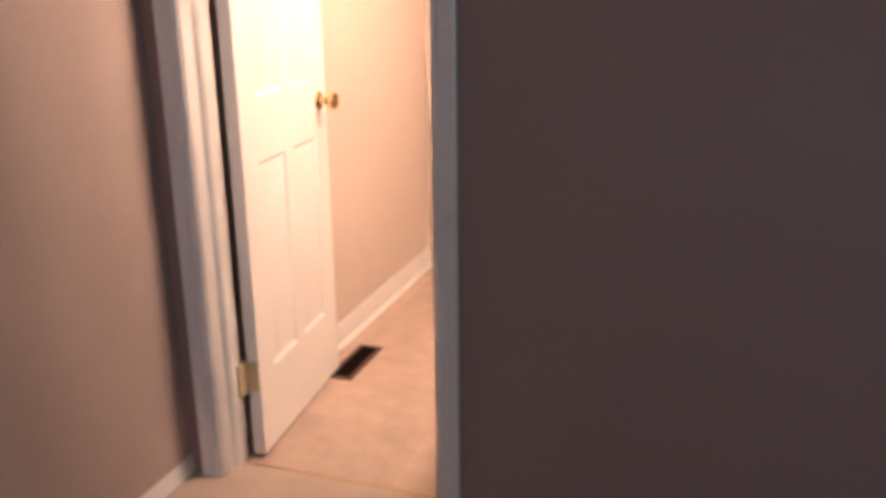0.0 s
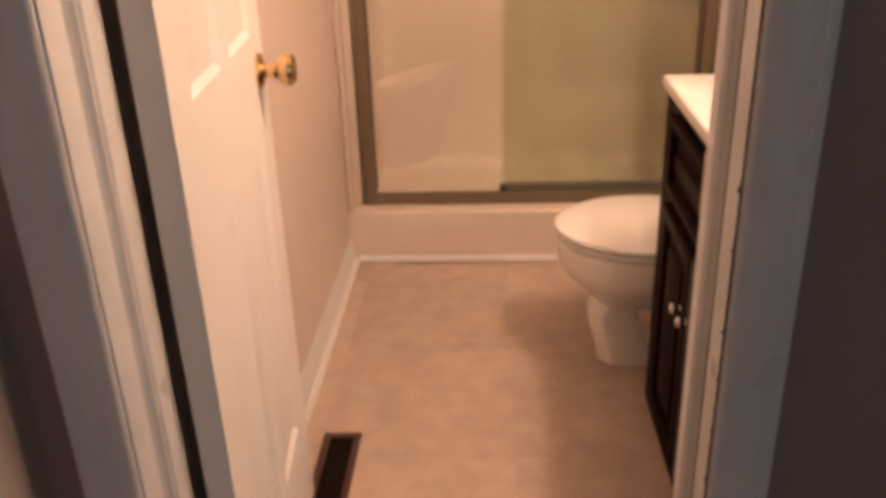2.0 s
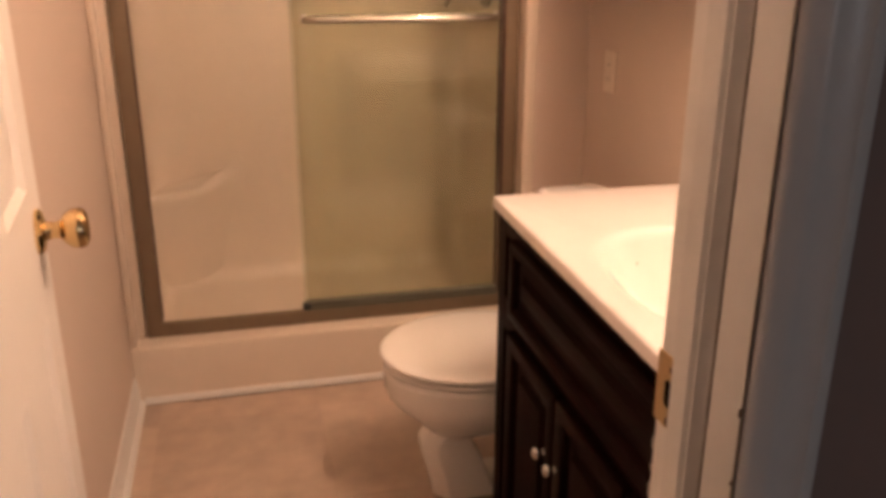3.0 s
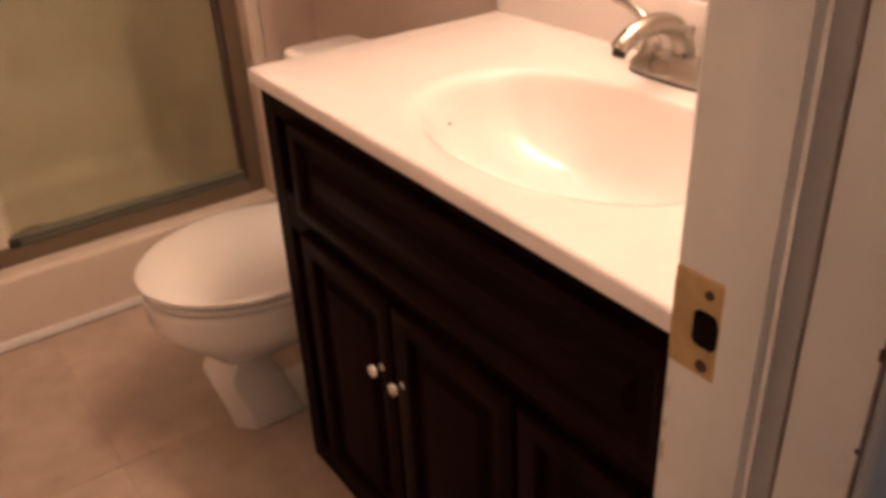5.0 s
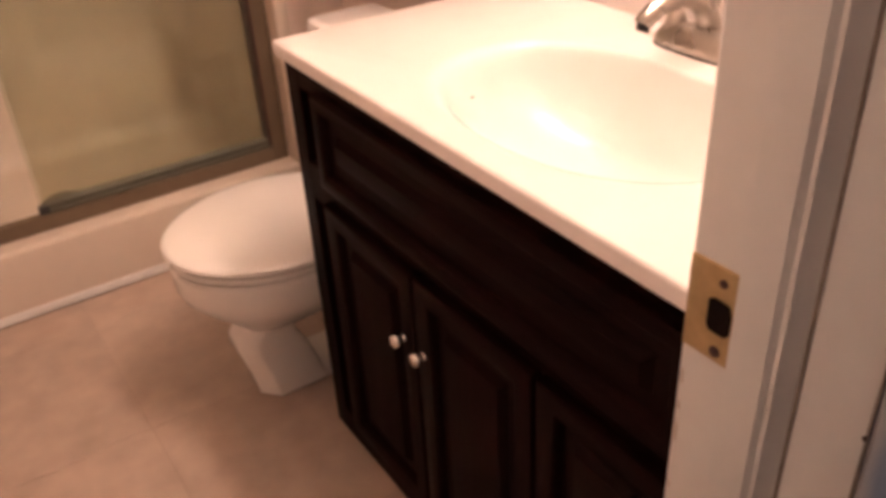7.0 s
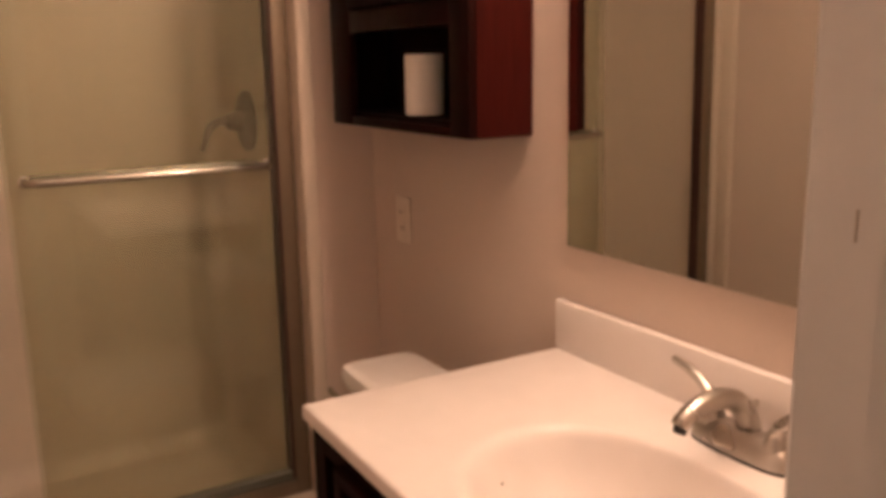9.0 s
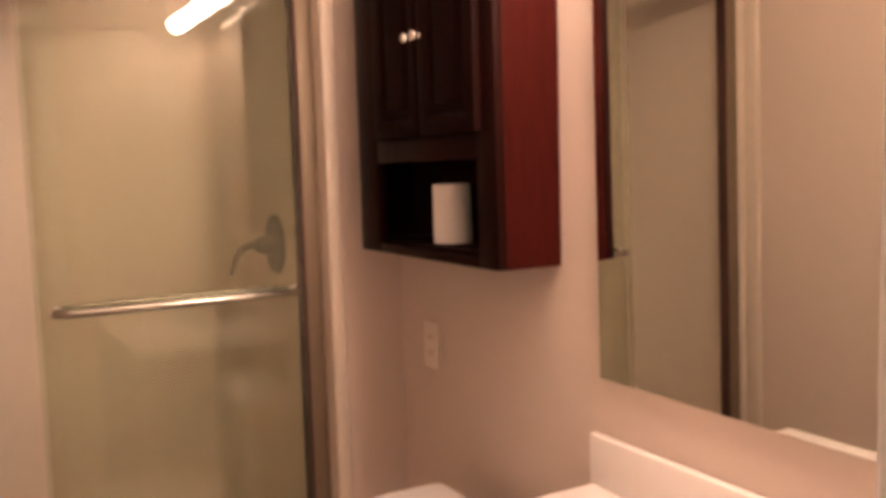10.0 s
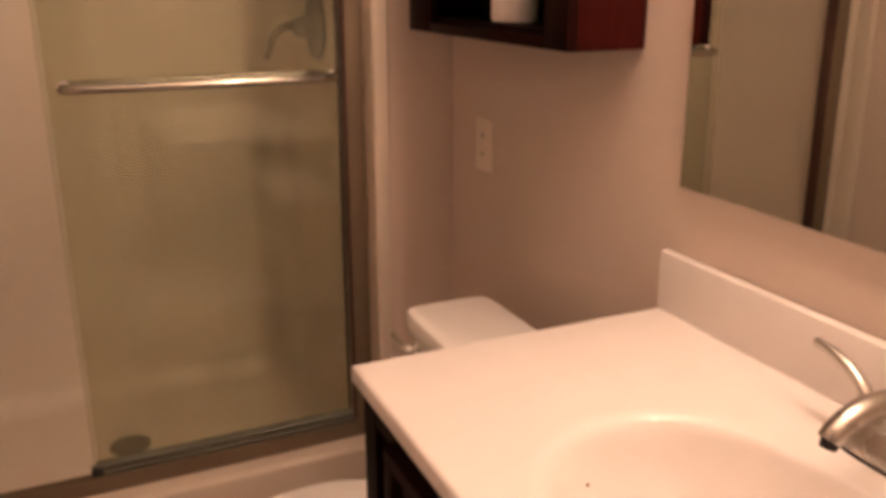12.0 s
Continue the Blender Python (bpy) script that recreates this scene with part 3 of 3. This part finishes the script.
def foot_row(z, front, half, back):
    """An angular ring with cut front corners."""
    return [Vector((x, y, z)) for x, y in ((back, -half), (back, half), (front + 0.034, half), (front, half * 0.42), (front, -half * 0.42), (front + 0.034, -half))]


def angular(rows_):
    bm_ = rings(rows_)
    bmesh.ops.bevel(bm_, geom=[e for e in bm_.edges], offset=0.005, segments=2, profile=0.5, affect="EDGES")
    return bm_


part("foot", angular([foot_row(0.0, 0.757, 0.066, 0.905), foot_row(0.055, 0.748, 0.064, 0.890), foot_row(0.125, 0.728, 0.062, 0.866), foot_row(0.150, 0.728, 0.062, 0.852), foot_row(0.19, 0.752, 0.060, 0.840)]), M_PORC, toilet)
part("base", angular([foot_row(0.0005, 0.80, 0.064, 1.150), foot_row(0.028, 0.81, 0.061, 1.145)]), M_PORC, toilet)
part("trapway", rings([oval(1.10, 0, 0.09, 0.09, 0.036, 0.020, p=3), oval(1.10, 0, 0.09, 0.09, 0.036, 0.12, p=3), oval(1.10, 0, 0.10, 0.09, 0.052, 0.23, p=3)]), M_PORC, toilet)
part("bowl", rings(bowl), M_PORC, toilet)
sx = 0.878
seat = [oval(sx, 0, 0.230, 0.20, 0.182, 0.3585), oval(sx, 0, 0.235, 0.205, 0.186, 0.363), oval(sx, 0, 0.235, 0.205, 0.186, 0.371), oval(sx, 0, 0.228, 0.20, 0.179, 0.3750)]
part("seat", rings(seat), M_SEAT, toilet)
# the lid: a rolled rim and a gently domed crown
lid = [oval(sx, 0, 0.200, 0.196, 0.154, 0.3745), oval(sx, 0, 0.202, 0.196, 0.156, 0.3826), oval(sx, 0, 0.240, 0.21, 0.194, 0.3838), oval(sx, 0, 0.2430, 0.21, 0.1965, 0.3865),
       oval(sx, 0, 0.2420, 0.21, 0.1955, 0.3915), oval(sx, 0, 0.238, 0.208, 0.192, 0.3950)]
for k in range(12):
    f = 0.975 - 0.087 * k
    lid.append(oval(sx, 0, 0.238 * f, 0.208 * f, 0.192 * f, 0.3962 + 0.0150 * (1 - f * f)))
part("lid", rings(lid), M_SEAT, toilet)
for y in (-0.075, 0.075):
    part("lid_hinge", box(1.060, y - 0.022, 0.358, 1.090, y + 0.022, 0.394, 0.006), M_SEAT, toilet)


def slab(x0, x1, hy, z0, z1, r, bow=0.0):
    """A rounded box, its front bowed out to -x."""
    rows_ = []
    for z, g in ((z0, -r * 0.8), (z0 + r * 0.3, -r * 0.3), (z0 + r, 0), (z1 - r, 0), (z1 - r * 0.3, -r * 0.3), (z1, -r)):
        row = []
        for i in range(48):
            a = math.tau * i / 48
            c, s = math.cos(a), math.sin(a)
            x = (x0 + x1) / 2 + ((x1 - x0) / 2 + g) * math.copysign(abs(c) ** 0.16, c)
            y = (hy + g) * math.copysign(abs(s) ** 0.16, s)
            if c < 0:
                x -= bow * (1 - (y / hy) ** 2)
            row.append(Vector((x, y, z)))
        rows_.append(row)
    return rings(rows_)


part("tank", slab(1.106, 1.270, 0.225, 0.356, 0.658, 0.02, 0.010), M_PORC, toilet)
part("tank_lid", slab(1.092, 1.279, 0.246, 0.656, 0.704, 0.013, 0.006), M_PORC, toilet)
part("flush_lever", merge(lathe([(0.014, 0), (0.013, 0.008), (0.006, 0.014), (0, 0.014)], pose(1.108, 0.196, 0.632, 0, -90, 0), 18),
                          tube(smooth_path([(1.096, 0.196, 0.632), (1.084, 0.206, 0.634), (1.080, 0.234, 0.638), (1.082, 0.262, 0.640)]), 0.007, 10)), M_CHROME, toilet, "chrome flush lever")
for y in (-0.088, 0.088):
    part("bolt_cap", lathe([(0.013, 0), (0.012, 0.012), (0.006, 0.018), (0, 0.018)], pose(1.0, y * 0.62, 0.027), 14), M_SEAT, toilet)

# ---- vanity cabinet ----
XC = 0.863
VY0, VY1 = 0.082, 0.990
van = thing("vanity_cabinet", "espresso stained wooden vanity with two doors and drawers", "vanity")
part("side_panel", box(XC + 0.019, VY0, 0.0, W - 0.003, VY0 + 0.016, 0.787), M_WOOD, van)
part("side_panel", box(XC + 0.019, VY1 - 0.016, 0.0, W - 0.003, VY1, 0.787), M_WOOD, van)
part("bottom_panel", box(XC + 0.019, VY0 + 0.016, 0.0, W - 0.003, VY1 - 0.016, 0.06), M_WOOD, van)
part("back_panel", box(W - 0.012, VY0 + 0.016, 0.06, W - 0.003, VY1 - 0.016, 0.787), M_WOOD, van)
bm = box(XC, VY0, 0.0, XC + 0.020, VY0 + 0.03, 0.787, 0.001, 1)
for a in (box(XC, VY1 - 0.045, 0.0, XC + 0.020, VY1, 0.787, 0.001, 1), box(XC, VY0 + 0.03, 0.747, XC + 0.020, VY1 - 0.045, 0.787, 0.001, 1),
          box(XC, VY0 + 0.03, 0.545, XC + 0.020, VY1 - 0.045, 0.615, 0.001, 1), box(XC, VY0 + 0.03, 0.0, XC + 0.020, VY1 - 0.045, 0.06, 0.001, 1),
          box(XC, 0.318, 0.06, XC + 0.020, 0.340, 0.545, 0.001, 1)):
    bm = merge(bm, a)
part("face_frame", bm, M_WOOD, van)
XD = XC - 0.018
part("false_drawer_front", panelled(XD, 0.100, 0.874, 0.600, 0.762, 0.018, 0.028, 0.015, 0.028, 0.010), M_WOODH, van)
for y0, y1, ky in ((0.606, 0.876, 0.634), (0.330, 0.600, 0.578)):
    d = part("cabinet_door", panelled(XD, y0, y1, 0.070, 0.568, 0.018, 0.038, 0.015, 0.026, 0.010), M_WOOD, van)
    knob(d, XD, ky, 0.440, 0.8)
for z0, z1 in ((0.322, 0.568), (0.070, 0.314)):
    d = part("drawer", panelled(XD, 0.100, 0.322, z0, z1, 0.018, 0.036, 0.015, 0.024, 0.010), M_WOODH, van)
    knob(d, XD, 0.196, (z0 + z1) / 2 - 0.02, 0.8)

# ---- counter with its moulded basin ----
CY0 = 0.062
SKEW = 0.011     # the front edge runs slightly out of square
SX, SY, AX, AY = 1.076, 0.480, 0.150, 0.252
counter = thing("countertop", "cream cultured marble vanity top with a moulded oval basin", "countertop")
bm = bmesh.new()
N = 64


def rect_ring(inset, z):
    """Points on the counter's outline, at the same angles as the basin's rim."""
    out = []
    x0, x1, y0, y1 = XV + inset, W - 0.003, CY0 + inset, YV - inset
    for i in range(N):
        a = math.tau * i / N
        dx, dy = AX * math.cos(a), AY * math.sin(a)
        tx = ((x1 if dx > 0 else x0) - SX) / dx if abs(dx) > 1e-9 else 1e9
        ty = ((y1 if dy > 0 else y0) - SY) / dy if abs(dy) > 1e-9 else 1e9
        t = min(tx, ty)
        out.append([SX + dx * t, SY + dy * t, z])
    for cx, cy in ((x0, y0), (x0, y1), (x1, y0), (x1, y1)):
        k = min(range(N), key=lambda j: (out[j][0] - cx) ** 2 + (out[j][1] - cy) ** 2)
        out[k] = [cx, cy, z]
    for p in out:
        if p[0] < XV + 0.05:
            p[0] -= SKEW * (YV - p[1])
    return [Vector(p) for p in out]


def basin_ring(f, z):
    """A blunt oval that moves towards the back as it gets smaller, so that the back wall is the steepest."""
    out = []
    for i in range(N):
        a = math.tau * i / N
        c, s_ = math.cos(a), math.sin(a)
        g = 1 / (abs(c) ** 2.35 + abs(s_) ** 2.35) ** (1 / 2.35)
        ease = min(max((f - 0.80) / 0.26, 0), 1)
        wide = 1 + 0.26 * ease * ease * (3 - 2 * ease) * max(-c, 0)
        out.append(Vector((SX + 0.045 * (1 - f) + AX * wide * f * g * c, SY - 0.03 * (1 - f) + AY * f * g * s_, z)))
    return out


loops = [rect_ring(0.004, ZT - 0.028), rect_ring(0.0, ZT - 0.024), rect_ring(0.0, ZT - 0.0065), rect_ring(0.0012, ZT - 0.0028), rect_ring(0.0035, ZT - 0.0008), rect_ring(0.007, ZT),
         basin_ring(1.06, ZT), basin_ring(1.03, ZT - 0.0006), basin_ring(1.00, ZT - 0.003), basin_ring(0.978, ZT - 0.008), basin_ring(0.955, ZT - 0.018), basin_ring(0.92, ZT - 0.038),
         basin_ring(0.865, ZT - 0.064), basin_ring(0.78, ZT - 0.092), basin_ring(0.66, ZT - 0.115), basin_ring(0.5, ZT - 0.130), basin_ring(0.28, ZT - 0.139), basin_ring(0.09, ZT - 0.142)]
top_bm = rings(loops, cap=False)
basin_z = BVHTree.FromBMesh(top_bm).ray_cast(Vector((1.024, 0.690, 1.0)), Vector((0, 0, -1)))[0].z
part("slab", top_bm, M_COUNTER, counter)
part("backsplash", box(W - 0.021, CY0, ZT - 0.001, W - 0.002, YV, ZT + 0.095, 0.004), M_COUNTER, counter)
part("drain", lathe([(0.022, 0), (0.022, 0.002), (0.017, 0.004), (0.006, 0.002), (0, 0.002)], pose(SX + 0.041, SY - 0.027, ZT - 0.143), 24), M_CHROME, counter, "chrome basin drain")

part("speck", lathe([(0.0032, 0), (0.0026, 0.0010), (0, 0.0012)], pose(1.024, 0.690, basin_z - 0.0002), 8), M_CHIP, counter, "tiny brown speck")

# ---- faucet ----
FX, FY = 1.300, 0.508
fa = thing("faucet", "brushed nickel centerset faucet with two curved levers", "faucet", at=(FX, FY, ZT))
part("gasket", rings([oval(0, 0, 0.029, 0.029, 0.083, 0.0005, 40, 3.2), oval(0, 0, 0.029, 0.029, 0.083, 0.004, 40, 3.2)]), M_BLACK, fa)
part("base_plate", rings([oval(0, 0, 0.028, 0.028, 0.082, 0.004, 40, 3.2), oval(0, 0, 0.028, 0.028, 0.082, 0.012, 40, 3.2), oval(0, 0, 0.024, 0.024, 0.078, 0.020, 40, 3.0),
                          oval(0, 0, 0.020, 0.020, 0.070, 0.030, 40, 2.8), oval(0, 0, 0.013, 0.013, 0.058, 0.036, 40, 2.6)]), M_NICKEL, fa)
part("spout", tube(smooth_path([(0.012, 0, 0.012), (0.006, 0, 0.046), (-0.012, 0, 0.074), (-0.046, 0, 0.089), (-0.086, 0, 0.088), (-0.116, 0, 0.074), (-0.124, 0, 0.066)]),
                   [0.0175 - 0.00016 * i for i in range(37)], 16, 1.0), M_NICKEL, fa)
part("aerator", lathe([(0.0085, 0), (0.0095, 0.004), (0.0095, 0.010)], pose(-0.1235, 0, 0.058, 0, 20, 0), 16), M_BLACK, fa)
part("lift_rod", lathe([(0.0025, 0), (0.0025, 0.05), (0.005, 0.054), (0.005, 0.060), (0, 0.062)], pose(0.022, 0, 0.012), 10), M_NICKEL, fa)
for s in (1, -1):
    part("handle_base", lathe([(0.020, 0.015), (0.0185, 0.028), (0.014, 0.040), (0.0125, 0.047), (0.008, 0.052), (0, 0.053)], pose(0, 0.052 * s, 0), 22), M_NICKEL, fa)
    part("lever", tube(smooth_path([(0.0, 0.052 * s, 0.040), (0.0, 0.060 * s, 0.060), (0.002, 0.080 * s, 0.077), (0.006, 0.112 * s, 0.087), (0.010, 0.140 * s, 0.090)]),
                       [0.0125 - 0.00016 * i for i in range(25)], 12, 0.75), M_NICKEL, fa)

# ---- mirror and lamp above it ----
mirror = thing("wall_mirror", "frameless wall mirror above the vanity", "mirror")
mirror.location = (W - 0.0015, 0, 1.012)
mirror.rotation_euler = (0, -0.0105, 0)     # hung with its top a little off the wall
part("mirror_glass", box(-0.0055, 0.066, 0, 0, 0.986, 0.828, 0.0012, 1), M_MIRROR, mirror)

lamp = thing("vanity_light", "nickel vanity light bar with four lit globe bulbs", "wall lamp", at=(W, 0.50, 2.03))
part("backplate", box(-0.030, -0.38, -0.055, -0.001, 0.38, 0.055, 0.006), M_CHROME, lamp)
for k in range(4):
    y = -0.300 + 0.20 * k
    part("socket", lathe([(0.026, 0), (0.024, 0.040), (0.018, 0.048), (0.014, 0.067)], pose(-0.030, y, 0, 0, -90, 0), 20), M_CHROME, lamp)
    part("bulb", lathe([(0.013, 0), (0.014, 0.010), (0.024, 0.022), (0.036, 0.040), (0.0395, 0.056), (0.036, 0.074), (0.024, 0.089), (0.010, 0.0955), (0, 0.096)],
                       pose(-0.096, y, 0, 0, -90, 0), 24), M_BULB, lamp, "lit frosted globe bulb")

# ---- cabinet above the toilet ----
QX, QY0, QY1, QZ0, QZ1 = 1.235, 1.100, 1.708, 1.206, 1.93
cab = thing("wall_cabinet", "dark cherry wall cabinet with two doors over an open shelf", "cabinet")
# the side towards the lamp has its light put into the colour
part("side_panel", box(QX + 0.018, QY0, QZ0, W - 0.002, QY0 + 0.016, QZ1, 0.001, 1), M_CHERRY_LIT, cab, "dark cherry side panel, coloured lighter as lit")
bits = (box(QX + 0.018, QY1 - 0.016, QZ0, W - 0.002, QY1, QZ1, 0.001, 1), box(QX + 0.018, QY0 + 0.016, QZ0 + 0.004, W - 0.002, QY1 - 0.016, QZ0 + 0.028),
          box(QX + 0.018, QY0 + 0.016, QZ1 - 0.018, W - 0.002, QY1 - 0.016, QZ1), box(QX + 0.018, QY0 + 0.016, 1.425, W - 0.002, QY1 - 0.016, 1.441),
          box(W - 0.008, QY0 + 0.016, QZ0 + 0.028, W - 0.002, QY1 - 0.016, QZ1 - 0.018))
# far side and inside take the near-black wood, their shade put into colour
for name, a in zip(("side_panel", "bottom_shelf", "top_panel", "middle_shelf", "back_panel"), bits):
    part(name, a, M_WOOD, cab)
bm = box(QX, QY0 - 0.001, QZ0, QX + 0.019, QY0 + 0.068, QZ1, 0.003)
for a in (box(QX, QY1 - 0.104, QZ0, QX + 0.019, QY1 + 0.001, QZ1, 0.003), box(QX + 0.001, QY0 + 0.067, QZ0, QX + 0.019, QY1 - 0.103, QZ0 + 0.020, 0.002),
          box(QX + 0.001, QY0 + 0.067, 1.412, QX + 0.019, QY1 - 0.103, 1.462, 0.002), box(QX + 0.001, QY0 + 0.067, QZ1 - 0.04, QX + 0.019, QY1 - 0.103, QZ1, 0.002)):
    bm = merge(bm, a)
part("face_frame", bm, M_CHERRY_SHADED, cab)
ym = 1.368
for y0, y1, ky in ((QY0 + 0.046, ym - 0.0015, ym - 0.020), (ym + 0.0015, QY1 - 0.124, ym + 0.020)):
    d = part("cabinet_door", panelled(QX - 0.016, y0, y1, 1.462, QZ1 - 0.02, 0.016, 0.040, 0.013, 0.016, 0.010), M_WOOD, cab)
    knob(d, QX - 0.016, ky, 1.664, 0.75)

roll = thing("toilet_paper_roll", "white toilet paper roll standing on the cabinet shelf", "toilet paper", at=(1.318, 1.405, QZ0 + 0.0285))
roll.scale = (0.9, 0.9, 0.95)
part("paper", rings([[Vector((r * math.cos(math.tau * i / 36), r * math.sin(math.tau * i / 36), z)) for i in range(36)] for r, z in
                     ((0.018, 0.0), (0.046, 0.0), (0.048, 0.003), (0.048, 0.132), (0.046, 0.135), (0.018, 0.135), (0.018, 0.0))], cap=False), M_PAPER, roll)
part("core", lathe([(0.0178, 0.001), (0.0178, 0.134)], Matrix(), 24), M_CARD, roll)

# ---- outlet ----
outlet = thing("wall_outlet", "ivory plastic outlet plate on the wall above the toilet", "outlet", at=(W, 1.632, 0.964))
part("plate", box(-0.006, -0.036, -0.058, 0.001, 0.036, 0.058, 0.003), M_PLASTIC, outlet)
for z in (-0.020, 0.020):
    rec = part("receptacle", rings([[Vector((-0.006 - d, 0.0165 * math.copysign(abs(math.cos(a)) ** 0.6, math.cos(a)), z + 0.014 * math.copysign(abs(math.sin(a)) ** 0.6, math.sin(a))))
                                     for a in [math.tau * i / 24 for i in range(24)]] for d in (0.0, 0.0018)]), M_PLASTIC, outlet)
    for y in (-0.006, 0.006):
        part("slot", box(-0.0083, y - 0.001, z - 0.004, -0.0075, y + 0.001, z + 0.005), M_DARK, rec)
part("screw", lathe([(0.003, 0), (0.0026, 0.001), (0, 0.0012)], pose(-0.006, 0, 0, 0, -90, 0), 10), M_PLASTIC, outlet)

# ---- floor tiles ----
PITCH, TX, TYY = 0.457, 0.528, 0.286
gx = [TX + PITCH * k for k in range(-2, 2)]
gy = [TYY + PITCH * k for k in range(-1, 4)]
for x0 in gx:
    for y0 in gy:
        a0, a1 = max(x0, -0.01) + 0.0006, min(x0 + PITCH, W + 0.01) - 0.0006
        b0, b1 = max(y0, -0.036) + 0.0006, min(y0 + PITCH, YC + 0.03) - 0.0006
        if a1 - a0 > 0.01 and b1 - b0 > 0.01:
            part("tile", box(a0, b0, -0.004, a1, b1, 0.0, 0.0004, 1), M_TILE, floor)
